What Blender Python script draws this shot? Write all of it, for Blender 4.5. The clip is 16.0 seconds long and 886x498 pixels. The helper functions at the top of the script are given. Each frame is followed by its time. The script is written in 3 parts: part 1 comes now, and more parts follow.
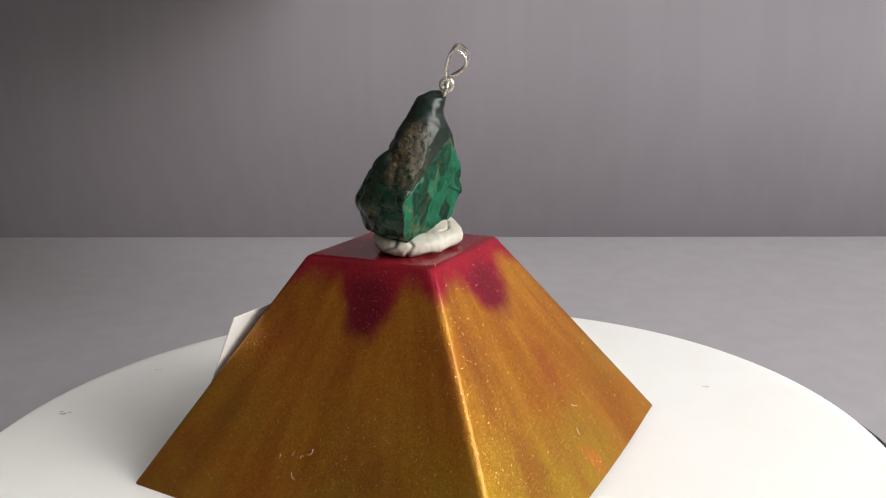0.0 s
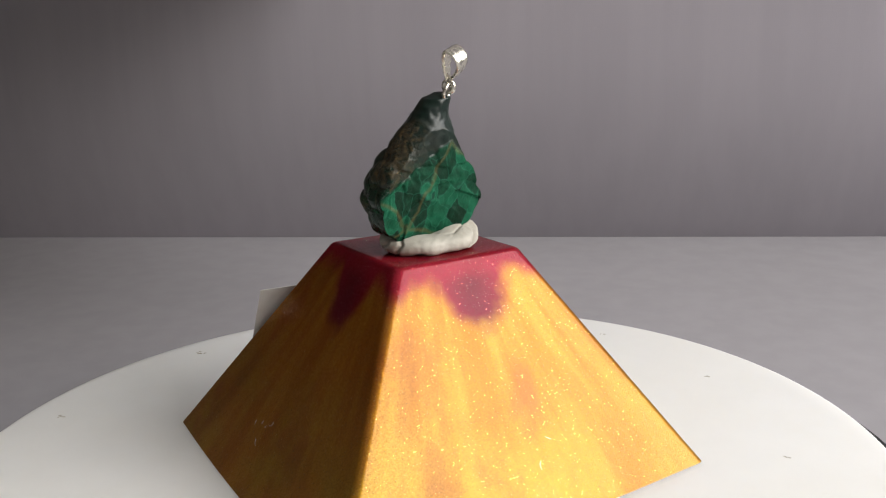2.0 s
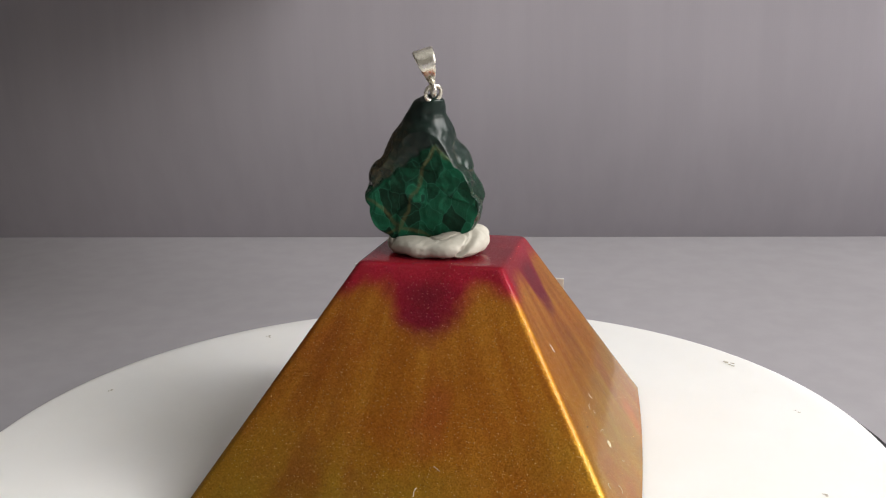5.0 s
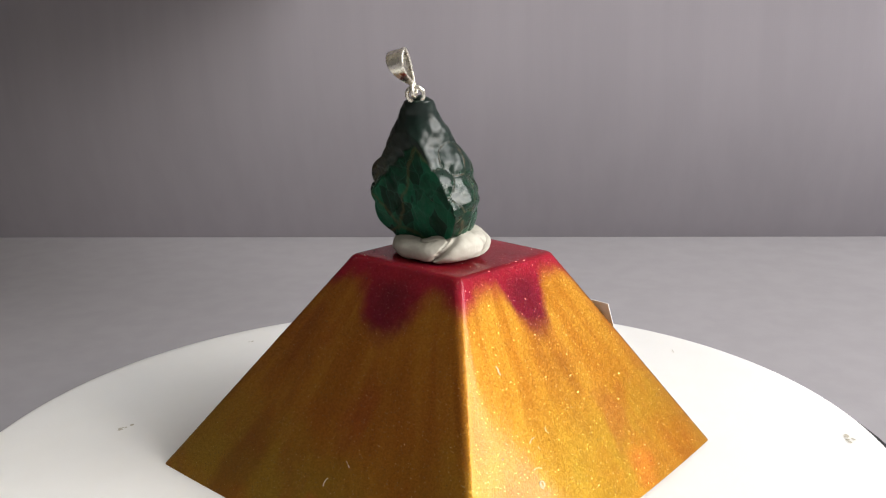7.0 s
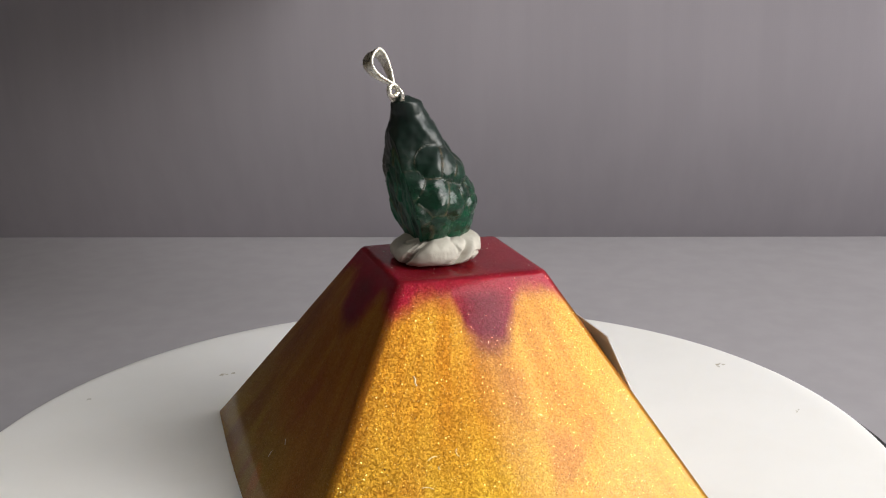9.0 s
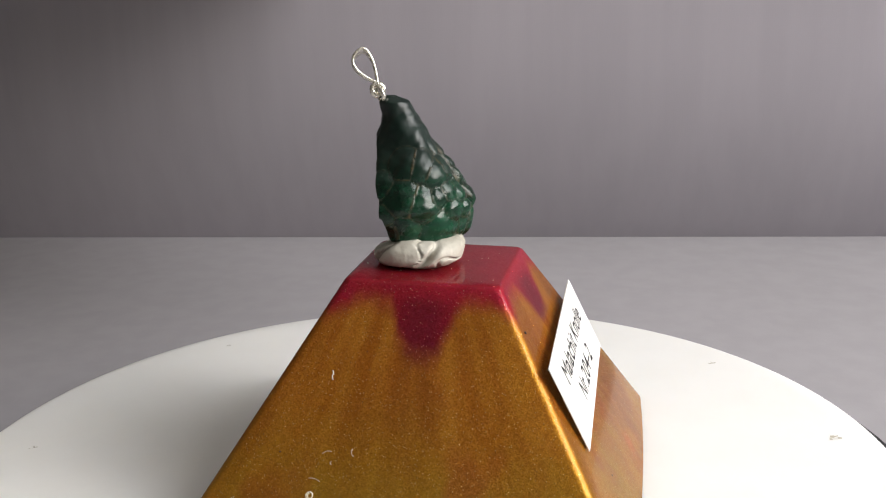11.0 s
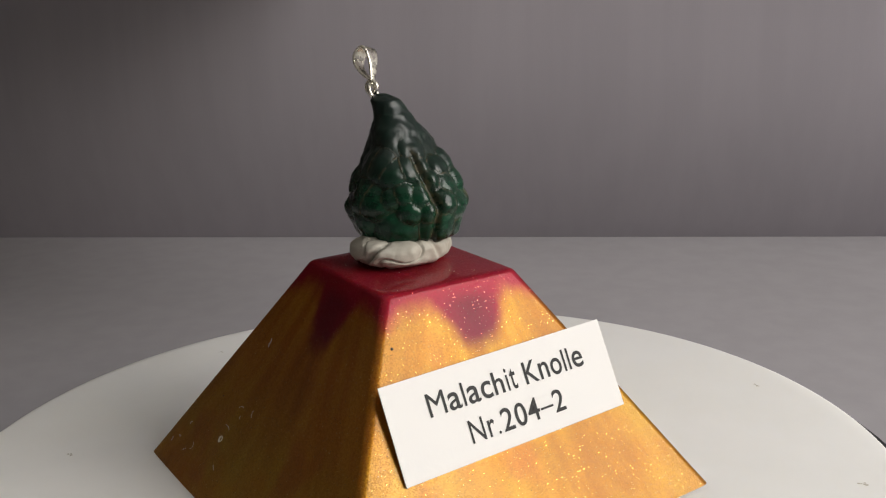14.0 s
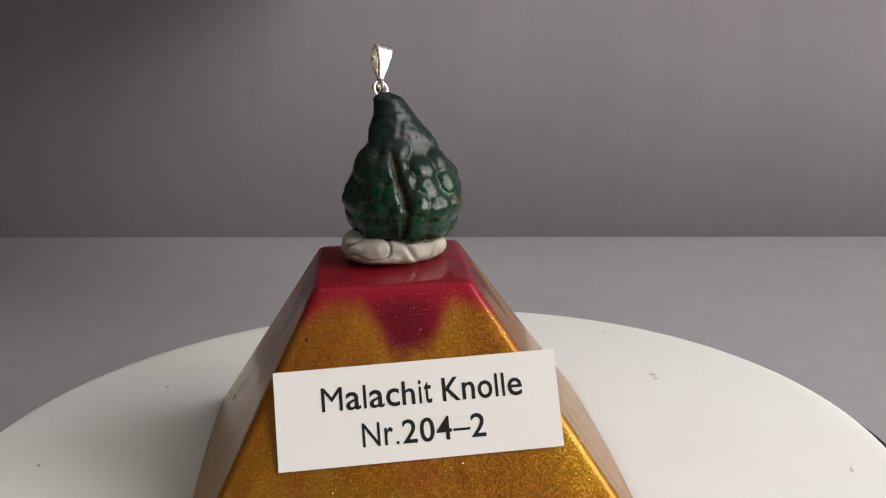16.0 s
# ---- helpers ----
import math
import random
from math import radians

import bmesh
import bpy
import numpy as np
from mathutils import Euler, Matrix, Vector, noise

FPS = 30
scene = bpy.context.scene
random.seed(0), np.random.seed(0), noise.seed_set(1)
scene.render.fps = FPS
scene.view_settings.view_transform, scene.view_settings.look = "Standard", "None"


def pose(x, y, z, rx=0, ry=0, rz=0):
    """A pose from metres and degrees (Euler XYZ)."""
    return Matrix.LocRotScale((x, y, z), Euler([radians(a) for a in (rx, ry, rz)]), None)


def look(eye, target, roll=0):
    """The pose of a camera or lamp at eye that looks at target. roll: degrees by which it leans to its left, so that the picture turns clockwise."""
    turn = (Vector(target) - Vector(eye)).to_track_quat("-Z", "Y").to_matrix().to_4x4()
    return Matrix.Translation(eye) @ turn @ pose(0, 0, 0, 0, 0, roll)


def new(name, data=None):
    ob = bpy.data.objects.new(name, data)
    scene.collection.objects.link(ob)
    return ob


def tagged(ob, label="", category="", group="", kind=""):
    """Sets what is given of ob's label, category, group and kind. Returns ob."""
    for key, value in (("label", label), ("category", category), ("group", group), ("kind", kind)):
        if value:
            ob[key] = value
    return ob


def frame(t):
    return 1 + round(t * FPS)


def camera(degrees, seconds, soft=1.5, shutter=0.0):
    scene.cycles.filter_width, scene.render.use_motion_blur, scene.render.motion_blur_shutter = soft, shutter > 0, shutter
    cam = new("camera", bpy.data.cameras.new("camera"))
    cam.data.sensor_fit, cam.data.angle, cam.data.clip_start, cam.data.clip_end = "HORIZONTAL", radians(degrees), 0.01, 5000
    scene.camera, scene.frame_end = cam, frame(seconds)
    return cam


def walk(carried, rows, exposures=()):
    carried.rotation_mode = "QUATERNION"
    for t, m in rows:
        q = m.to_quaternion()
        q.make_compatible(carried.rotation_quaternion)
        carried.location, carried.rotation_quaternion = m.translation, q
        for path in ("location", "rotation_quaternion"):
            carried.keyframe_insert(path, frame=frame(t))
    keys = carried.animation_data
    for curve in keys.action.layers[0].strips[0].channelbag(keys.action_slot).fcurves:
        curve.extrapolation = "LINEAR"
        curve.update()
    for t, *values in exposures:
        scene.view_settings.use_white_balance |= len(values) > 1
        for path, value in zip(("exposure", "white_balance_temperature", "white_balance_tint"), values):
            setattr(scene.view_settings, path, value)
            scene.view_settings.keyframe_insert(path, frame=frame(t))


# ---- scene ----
W_TURN = 14.758          # degrees per second, clockwise from above
H_PYR = 0.0441

cam = camera(48.87, 16.0, 1.15)
EYE = (0.0, -0.1939, 0.0955)
AIM = look(EYE, (0.02843, 0.77383, -0.15484), -1.349)
walk(cam, [(0.0, AIM), (16.0, AIM)],
     # the camera's own exposure and white balance drift a little
     exposures=((0.0, 0.11, 6500, 10), (0.5, 0.02, 6500, 10), (1.5, 0.01, 6500, 10), (2.0, -0.07, 6500, 10), (2.5, -0.23, 6600, 10), (3.0, -0.19, 6600, 10),
                (4.0, -0.05, 6500, 10), (6.5, 0.29, 6500, 10), (7.0, 0.26, 6500, 10), (7.5, 0.19, 6500, 10), (8.0, -0.03, 6500, 10), (9.0, -0.07, 6500, 10),
                (11.5, 0.19, 6500, 10), (12.5, 0.17, 6500, 10), (13.3, 0.15, 6500, 10), (14.0, -0.49, 6700, 10), (14.5, -0.51, 6850, 10),
                (15.0, -0.47, 6800, 10), (15.5, -0.39, 6700, 10), (16.0, -0.29, 6650, 10)))

# ---- light ----
SUN_AZ, SUN_EL = 57.0, 22.0     # degrees to the right of the way towards the camera; above the table
sx = math.sin(radians(SUN_AZ)) * math.cos(radians(SUN_EL))
sy = -math.cos(radians(SUN_AZ)) * math.cos(radians(SUN_EL))
sz = math.sin(radians(SUN_EL))
world = bpy.data.worlds.new("sky")
scene.world = world
world.use_nodes = True
wn = world.node_tree
sky = wn.nodes.new("ShaderNodeTexSky")
sky.sky_type, sky.sun_disc = "NISHITA", False
sky.sun_elevation, sky.sun_rotation = radians(SUN_EL), math.atan2(sx, sy)
wn.links.new(sky.outputs[0], wn.nodes["Background"].inputs[0])
wn.nodes["Background"].inputs[1].default_value = 0.15
sun = new("sun", bpy.data.lights.new("sun", "SUN"))
sun.data.energy, sun.data.angle, sun.data.color = 0.40, radians(18), (1.0, 0.97, 0.93)
sun.matrix_world = look((sx * 3, sy * 3, sz * 3), (0, 0, 0))
# the window's opening, in the room wall beside the table
WIN_X, WIN_Y0, WIN_Y1, WIN_Z0, WIN_Z1 = 0.75, -0.84, 0.02, 0.14, 1.12
window_light = new("window_light", bpy.data.lights.new("window_light", "AREA"))
window_light.data.shape, window_light.data.size, window_light.data.size_y = "RECTANGLE", WIN_Y1 - WIN_Y0, WIN_Z1 - WIN_Z0
window_light.data.energy, window_light.data.color = 22.5, (1.0, 0.985, 0.97)
window_light.matrix_world = look((WIN_X + 0.02, (WIN_Y0 + WIN_Y1) / 2, (WIN_Z0 + WIN_Z1) / 2), (0, (WIN_Y0 + WIN_Y1) / 2, (WIN_Z0 + WIN_Z1) / 2))


# ---- material helpers ----
class Nodes:
    """A small helper that adds nodes to one material and links them."""

    def __init__(self, name):
        self.mat = bpy.data.materials.new(name)
        self.mat.use_nodes = True
        self.tree = self.mat.node_tree
        self.bsdf = self.tree.nodes["Principled BSDF"]

    def add(self, kind, **sockets):
        n = self.tree.nodes.new("ShaderNode" + kind)
        for k, v in sockets.items():
            self.put(n.inputs[k], v)
        return n

    def put(self, socket, v):
        if isinstance(v, bpy.types.NodeSocket):
            self.tree.links.new(v, socket)
        else:
            socket.default_value = v

    def set(self, **kw):
        for k, v in kw.items():
            self.put(self.bsdf.inputs[k.replace("_", " ")], v)

    def math(self, op, a, b=0.0, c=0.0):
        n = self.tree.nodes.new("ShaderNodeMath")
        n.operation = op
        for s, v in zip(n.inputs, (a, b, c)):
            self.put(s, v)
        return n.outputs[0]

    def vec(self, op, a, b=(0, 0, 0), scale=1.0):
        n = self.tree.nodes.new("ShaderNodeVectorMath")
        n.operation = op
        self.put(n.inputs[0], a)
        self.put(n.inputs[1], b)
        if op == "SCALE":
            self.put(n.inputs[3], scale)
        return n.outputs[0]

    def span(self, v, lo, hi, a=0.0, b=1.0, smooth=True):
        n = self.tree.nodes.new("ShaderNodeMapRange")
        n.interpolation_type = "SMOOTHSTEP" if smooth else "LINEAR"
        for s, x in zip(n.inputs[:5], (v, lo, hi, a, b)):
            self.put(s, x)
        return n.outputs[0]

    def mix(self, f, a, b):
        n = self.tree.nodes.new("ShaderNodeMix")
        n.data_type = "RGBA"
        self.put(n.inputs[0], f)
        self.put(n.inputs[6], a)
        self.put(n.inputs[7], b)
        return n.outputs[2]

    def noise(self, vector, scale, detail=3.0, rough=0.55):
        return self.add("TexNoise", Vector=vector, Scale=scale, Detail=detail, Roughness=rough).outputs[0]

    def voronoi(self, vector, scale, feature="F1"):
        n = self.add("TexVoronoi", Vector=vector, Scale=scale)
        n.feature = feature
        return n

    def obj(self):
        return self.add("TexCoord").outputs["Object"]

    def attr(self, name):
        n = self.add("Attribute")
        n.attribute_name = name
        return n.outputs["Fac"]

    def bump(self, height, strength, distance):
        n = self.add("Bump", Height=height, Strength=strength, Distance=distance)
        return n.outputs[0]


def rgb(r, g, b):
    return (r, g, b, 1.0)


# ---- materials ----
def make_cloth(name, base, dark):
    m = Nodes(name)
    p = m.obj()
    wave_x = m.add("TexWave", Vector=p, Scale=320.0, Distortion=6.0)
    wave_y = m.add("TexWave", Vector=p, Scale=260.0, Distortion=6.0)
    wave_y.bands_direction = "Z"
    weave = m.math("ADD", wave_x.outputs[1], wave_y.outputs[1])
    streak = m.noise(m.vec("MULTIPLY", p, (90, 90, 6)), 1.0, 4.0)
    blot = m.noise(p, 7.0, 4.0)
    f = m.math("ADD", m.span(streak, 0.3, 0.7, 0, 0.5), m.span(blot, 0.3, 0.7, 0, 0.5))
    m.set(Base_Color=m.mix(f, dark, base), Roughness=0.9, Specular_IOR_Level=0.2,
          Normal=m.bump(m.math("ADD", weave, m.math("MULTIPLY", streak, 0.6)), 0.03, 0.0002))
    return m.mat


def make_plain(name, color, rough=0.8, grain=60.0, depth=0.0003, vary=0.85, metal=0.0):
    m = Nodes(name)
    p = m.obj()
    n1 = m.noise(p, grain, 4.0)
    n2 = m.noise(p, grain * 0.12, 3.0)
    f = m.math("MULTIPLY", m.math("ADD", n1, n2), 0.5)
    low = rgb(color[0] * vary, color[1] * vary, color[2] * vary)
    m.set(Base_Color=m.mix(m.span(f, 0.35, 0.65), low, color), Roughness=rough, Metallic=metal, Specular_IOR_Level=0.2,
          Normal=m.bump(n1, 0.25, depth))
    return m.mat


def make_platter():
    m = Nodes("white_plastic")
    p = m.obj()
    blot = m.noise(p, 22.0, 5.0)
    fine = m.noise(p, 900.0, 2.0)
    dirt = m.span(m.noise(p, 45.0, 6.0, 0.7), 0.66, 0.8)
    c = m.mix(m.span(blot, 0.3, 0.75), rgb(0.86, 0.85, 0.805), rgb(0.82, 0.805, 0.75))
    c = m.mix(m.math("MULTIPLY", dirt, 0.35), c, rgb(0.6, 0.56, 0.46))
    m.set(Base_Color=c, Roughness=m.span(blot, 0.3, 0.7, 0.38, 0.5), Specular_IOR_Level=0.35,
          Subsurface_Weight=0.55, Subsurface_Radius=(1.0, 0.96, 0.88), Subsurface_Scale=0.010,
          Normal=m.bump(fine, 0.05, 0.0001))
    return m.mat


def make_resin():
    """Cast resin with gold and copper mica, running into red at the top."""
    m = Nodes("mica_resin")
    p = m.obj()
    xyz = m.add("SeparateXYZ", Vector=p)
    x, y, z = xyz.outputs
    warp = m.math("SUBTRACT", m.noise(p, 70.0, 3.0), 0.5)
    warp2 = m.math("SUBTRACT", m.noise(p, 200.0, 3.0), 0.5)
    slope = m.math("SUBTRACT", 0.0424, m.math("MULTIPLY", z, 0.62))
    xs = m.math("DIVIDE", m.math("ADD", x, m.math("MULTIPLY", z, 0.045)), slope)
    ys = m.math("DIVIDE", m.math("SUBTRACT", y, m.math("MULTIPLY", z, 0.035)), slope)
    on_x = m.math("GREATER_THAN", m.math("ABSOLUTE", xs), m.math("ABSOLUTE", ys))
    pos_x, pos_y = m.math("GREATER_THAN", xs, 0.0), m.math("GREATER_THAN", ys, 0.0)

    def pick(choice, yes, no):
        return m.math("ADD", m.math("MULTIPLY", choice, yes), m.math("MULTIPLY", m.math("SUBTRACT", 1.0, choice), no))

    def by_side(east, west, north, south):
        return pick(on_x, pick(pos_x, east, west), pick(pos_y, north, south))

    # one run of red down the middle of each side, shallow arches beside it
    u = by_side(ys, m.math("MULTIPLY", ys, -1.0), m.math("MULTIPLY", xs, -1.0), xs)
    u = m.math("ADD", u, m.math("MULTIPLY", warp, 0.30))
    off = m.math("ABSOLUTE", m.math("SUBTRACT", u, by_side(0.05, 0.08, 0.05, 0.12)))
    run = m.span(m.math("DIVIDE", off, by_side(0.60, 0.58, 0.44, 0.52)), by_side(0.0, 0.02, 0.16, 0.06), 1.0, 1.0, 0.0)
    deep = m.math("MULTIPLY", run, by_side(0.0088, 0.0083, 0.0088, 0.0092))
    deep = m.math("ADD", deep, m.span(m.math("ABSOLUTE", u), 0.72, 1.0, 0.0026, 0.0048))
    deep = m.math("ADD", deep, m.math("MULTIPLY", warp2, 0.0040))
    below = m.math("SUBTRACT", H_PYR + 0.0004, z)
    red = m.span(m.math("SUBTRACT", deep, below), -0.0036, 0.0018)
    core = m.math("MULTIPLY", run, m.span(below, 0.0012, 0.0045))
    # streaks that run down the slope
    fan = m.add("CombineXYZ", X=m.math("DIVIDE", x, slope), Y=m.math("DIVIDE", y, slope), Z=z).outputs[0]
    streak = m.noise(m.vec("MULTIPLY", fan, (5.5, 5.5, 34)), 1.0, 4.0)
    cloud = m.noise(p, 38.0, 4.0)
    low = m.span(z, 0.004, 0.030, 1.0, 0.0)
    gold = m.mix(m.span(streak, 0.30, 0.68), rgb(0.112, 0.017, 0.002), rgb(0.185, 0.041, 0.003))
    gold = m.mix(m.math("MULTIPLY", m.span(cloud, 0.36, 0.66), m.math("ADD", m.math("MULTIPLY", low, 0.85), 0.15)),
                 gold, rgb(0.105, 0.050, 0.004))
    rust = m.span(m.noise(m.vec("MULTIPLY", p, (60, 60, 30)), 1.3, 2.5), 0.54, 0.74)
    gold = m.mix(m.math("MULTIPLY", rust, 0.34), gold, rgb(0.16, 0.030, 0.009))
    # broad darker drifts through the casting
    drift = m.noise(m.vec("ADD", m.vec("MULTIPLY", fan, (1.7, 1.7, 24)), (3.1, 0.4, 5.2)), 1.0, 4.0)
    gold = m.mix(m.span(drift, 0.50, 0.70, 0.0, 0.55), gold, rgb(0.085, 0.018, 0.0035))
    wine = m.mix(m.span(cloud, 0.35, 0.6), rgb(0.16, 0.003, 0.010), rgb(0.27, 0.007, 0.022))
    wine = m.mix(m.math("MULTIPLY", core, 0.75), wine, rgb(0.075, 0.0025, 0.010))
    # stray red blotches near the foot
    for spot, size in (((-0.014, 0.041, 0.005), 0.0055), ((0.042, 0.003, 0.006), 0.0045), ((-0.041, -0.004, 0.006), 0.0030)):
        away = m.add("VectorMath")
        away.operation = "DISTANCE"
        m.put(away.inputs[0], m.vec("MULTIPLY", p, (1, 1, 0.55)))
        m.put(away.inputs[1], (spot[0], spot[1], spot[2] * 0.55))
        near = m.math("ADD", away.outputs["Value"], m.math("MULTIPLY", warp2, 0.007))
        gold = m.mix(m.span(near, size * 0.25, size, 0.6, 0.0), gold, rgb(0.36, 0.03, 0.014))
    color = m.mix(red, gold, wine)
    # flakes: each small cell lies at its own tilt
    geo = m.add("NewGeometry").outputs["Normal"]
    fine = m.voronoi(p, 5000.0)
    flake = m.voronoi(m.vec("ADD", p, (0.31, 0.17, 0.23)), 3300.0)
    tilt = m.vec("SUBTRACT", fine.outputs["Color"], (0.5, 0.5, 0.5))
    n = m.vec("NORMALIZE", m.vec("ADD", geo, m.vec("SCALE", tilt, scale=0.32)))
    grain = m.add("SeparateXYZ", Vector=fine.outputs["Color"]).outputs[1]
    color = m.mix(m.span(grain, 0.0, 1.0, 0.6, 0.0, False), color, m.mix(0.5, color, rgb(0.05, 0.010, 0.002)))
    pickings = m.add("SeparateXYZ", Vector=flake.outputs["Color"]).outputs
    spark = m.math("MULTIPLY", m.math("GREATER_THAN", pickings[0], 0.87), m.span(flake.outputs["Distance"], 0.26, 0.34, 1.0, 0.0))
    m.set(Base_Color=color, Metallic=0.0, Roughness=0.5,
          Specular_IOR_Level=0.05, Normal=n, Coat_Weight=1.0, Coat_Roughness=0.09, Coat_IOR=1.29,
          Subsurface_Weight=0.4, Subsurface_Radius=(1.0, 0.42, 0.10), Subsurface_Scale=0.0030)
    m.put(m.bsdf.inputs["Coat Normal"], m.bump(m.noise(p, 110.0, 2.0), 0.06, 0.0006))
    # the mica mirrors the light in yellow gold, the body stays copper brown
    gilt = m.mix(m.span(streak, 0.30, 0.68), rgb(0.62, 0.27, 0.016), rgb(0.72, 0.40, 0.036))
    gilt = m.mix(m.math("MULTIPLY", m.span(cloud, 0.36, 0.62), m.math("MULTIPLY", low, 0.5)), gilt, rgb(0.62, 0.43, 0.030))
    gilt = m.mix(m.math("MULTIPLY", rust, 0.5), gilt, rgb(0.46, 0.11, 0.025))
    gilt = m.mix(m.span(drift, 0.50, 0.70, 0.0, 0.5), gilt, rgb(0.34, 0.10, 0.012))
    mica = m.add("BsdfAnisotropic", Color=m.mix(red, gilt, m.mix(core, rgb(0.26, 0.011, 0.026), rgb(0.12, 0.005, 0.016))), Roughness=0.46, Normal=n)
    both = m.add("MixShader")
    m.put(both.inputs[0], m.span(grain, 0.0, 1.0, 0.25, 0.37, False))
    m.put(both.inputs[1], m.bsdf.outputs[0])
    m.put(both.inputs[2], mica.outputs[0])
    # larger flakes, strongly tilted, that glint singly
    lean = m.vec("NORMALIZE", m.vec("ADD", geo, m.vec("SCALE", m.vec("SUBTRACT", flake.outputs["Color"], (0.9, 0.5, 0.5)), scale=1.5)))
    glint = m.add("BsdfAnisotropic", Color=m.mix(red, rgb(0.98, 0.72, 0.26), rgb(0.9, 0.35, 0.30)), Roughness=0.22, Normal=lean)
    all_of = m.add("MixShader")
    m.put(all_of.inputs[0], m.math("MULTIPLY", spark, 0.5))
    m.put(all_of.inputs[1], both.outputs[0])
    m.put(all_of.inputs[2], glint.outputs[0])
    m.put(m.tree.nodes["Material Output"].inputs[0], all_of.outputs[0])
    return m.mat


def make_malachite():
    m = Nodes("malachite")
    p = m.obj()
    cut, dirt = m.attr("cut"), m.attr("dirt")
    n1 = m.noise(p, 160.0, 5.0)
    n2 = m.noise(p, 700.0, 4.0)
    z = m.add("SeparateXYZ", Vector=p).outputs[2]
    top = m.span(m.math("ADD", z, m.math("MULTIPLY", m.math("SUBTRACT", n1, 0.5), 0.008)), 0.012, 0.022)
    # growth bands show faintly through the polish of each lobe
    bands = m.add("TexWave", Vector=p, Scale=170.0, Distortion=6.0, Detail=3.0)
    bands.bands_direction = "Z"
    skin = m.mix(m.span(n1, 0.35, 0.65), rgb(0.0008, 0.013, 0.0055), rgb(0.0014, 0.038, 0.016))
    skin = m.mix(m.span(bands.outputs[1], 0.2, 0.9, 0.0, 0.35), skin, rgb(0.0006, 0.007, 0.0035))
    skin = m.mix(m.math("MULTIPLY", top, 0.85), skin, rgb(0.0022, 0.0075, 0.006))
    brown = m.math("MULTIPLY", dirt, m.span(n2, 0.34, 0.56))
    rust = m.mix(m.span(m.noise(p, 1100.0, 4.0), 0.45, 0.7), rgb(0.045, 0.030, 0.014), rgb(0.15, 0.095, 0.035))
    skin = m.mix(brown, skin, rust)
    shift = m.vec("SCALE", m.add("TexNoise", Vector=p, Scale=260.0).outputs[1], scale=0.002)
    chips = m.voronoi(m.vec("ADD", m.vec("MULTIPLY", p, (1, 1, 0.7)), shift), 300.0)
    rims = m.voronoi(m.vec("ADD", m.vec("MULTIPLY", p, (1, 1, 0.7)), shift), 300.0, "DISTANCE_TO_EDGE")
    tone = m.math("ADD", m.math("MULTIPLY", m.add("SeparateXYZ", Vector=chips.outputs["Color"]).outputs[0], 0.45),
                  m.math("MULTIPLY", m.noise(p, 380.0, 5.0, 0.6), 0.65))
    face = m.mix(m.span(tone, 0.3, 0.85), rgb(0.0014, 0.018, 0.008), rgb(0.006, 0.088, 0.043))
    face = m.mix(m.span(rims.outputs[0], 0.0, 0.05, 0.14, 0.0), face, rgb(0.05, 0.26, 0.17))
    vein = m.span(m.voronoi(m.vec("ADD", p, m.vec("SCALE", m.add("TexNoise", Vector=p, Scale=200.0).outputs[1], scale=0.003)),
                            48.0, "DISTANCE_TO_EDGE").outputs[0], 0.0, 0.03, 0.40, 0.0)
    face = m.mix(vein, face, rgb(0.11, 0.085, 0.03))
    color = m.mix(cut, skin, face)
    rough = m.math("ADD", m.math("ADD", m.span(n2, 0.3, 0.7, 0.20, 0.30), m.math("ADD", m.math("MULTIPLY", cut, 0.25), m.math("MULTIPLY", top, 0.12))), m.math("MULTIPLY", brown, 0.35))
    relief = m.math("ADD", m.math("MULTIPLY", m.math("ADD", n1, n2), m.math("ADD", 0.10, m.math("MULTIPLY", brown, 0.6))),
                    m.math("MULTIPLY", m.math("MULTIPLY", tone, cut), 1.4))
    m.set(Base_Color=color, Roughness=rough, Specular_IOR_Level=m.math("SUBTRACT", 0.34, m.math("MULTIPLY", cut, 0.2)),
          Normal=m.bump(relief, 0.5, 0.0008))
    return m.mat


def make_putty():
    m = Nodes("putty")
    p = m.obj()
    n1 = m.noise(p, 120.0, 5.0)
    ridges = m.add("TexWave", Vector=p, Scale=420.0, Distortion=3.0, Detail=2.0)
    where = m.span(m.noise(p, 90.0, 2.0), 0.5, 0.65)
    h = m.math("ADD", m.math("MULTIPLY", n1, 1.2), m.math("MULTIPLY", m.math("MULTIPLY", ridges.outputs[1], where), 0.02))
    m.set(Base_Color=m.mix(m.span(n1, 0.3, 0.7), rgb(0.31, 0.29, 0.24), rgb(0.42, 0.40, 0.345)), Roughness=0.62,
          Specular_IOR_Level=0.3, Normal=m.bump(h, 0.7, 0.0007))
    return m.mat


def make_silver():
    m = Nodes("silver")
    p = m.obj()
    n1 = m.noise(p, 900.0, 4.0)
    tarnish = m.span(m.noise(p, 420.0, 5.0, 0.7), 0.56, 0.72)
    m.set(Base_Color=m.mix(m.math("MULTIPLY", tarnish, 0.6), rgb(0.74, 0.71, 0.62), rgb(0.26, 0.22, 0.14)), Metallic=1.0,
          Roughness=m.span(n1, 0.3, 0.7, 0.20, 0.36), Normal=m.bump(n1, 0.25, 0.0002))
    return m.mat


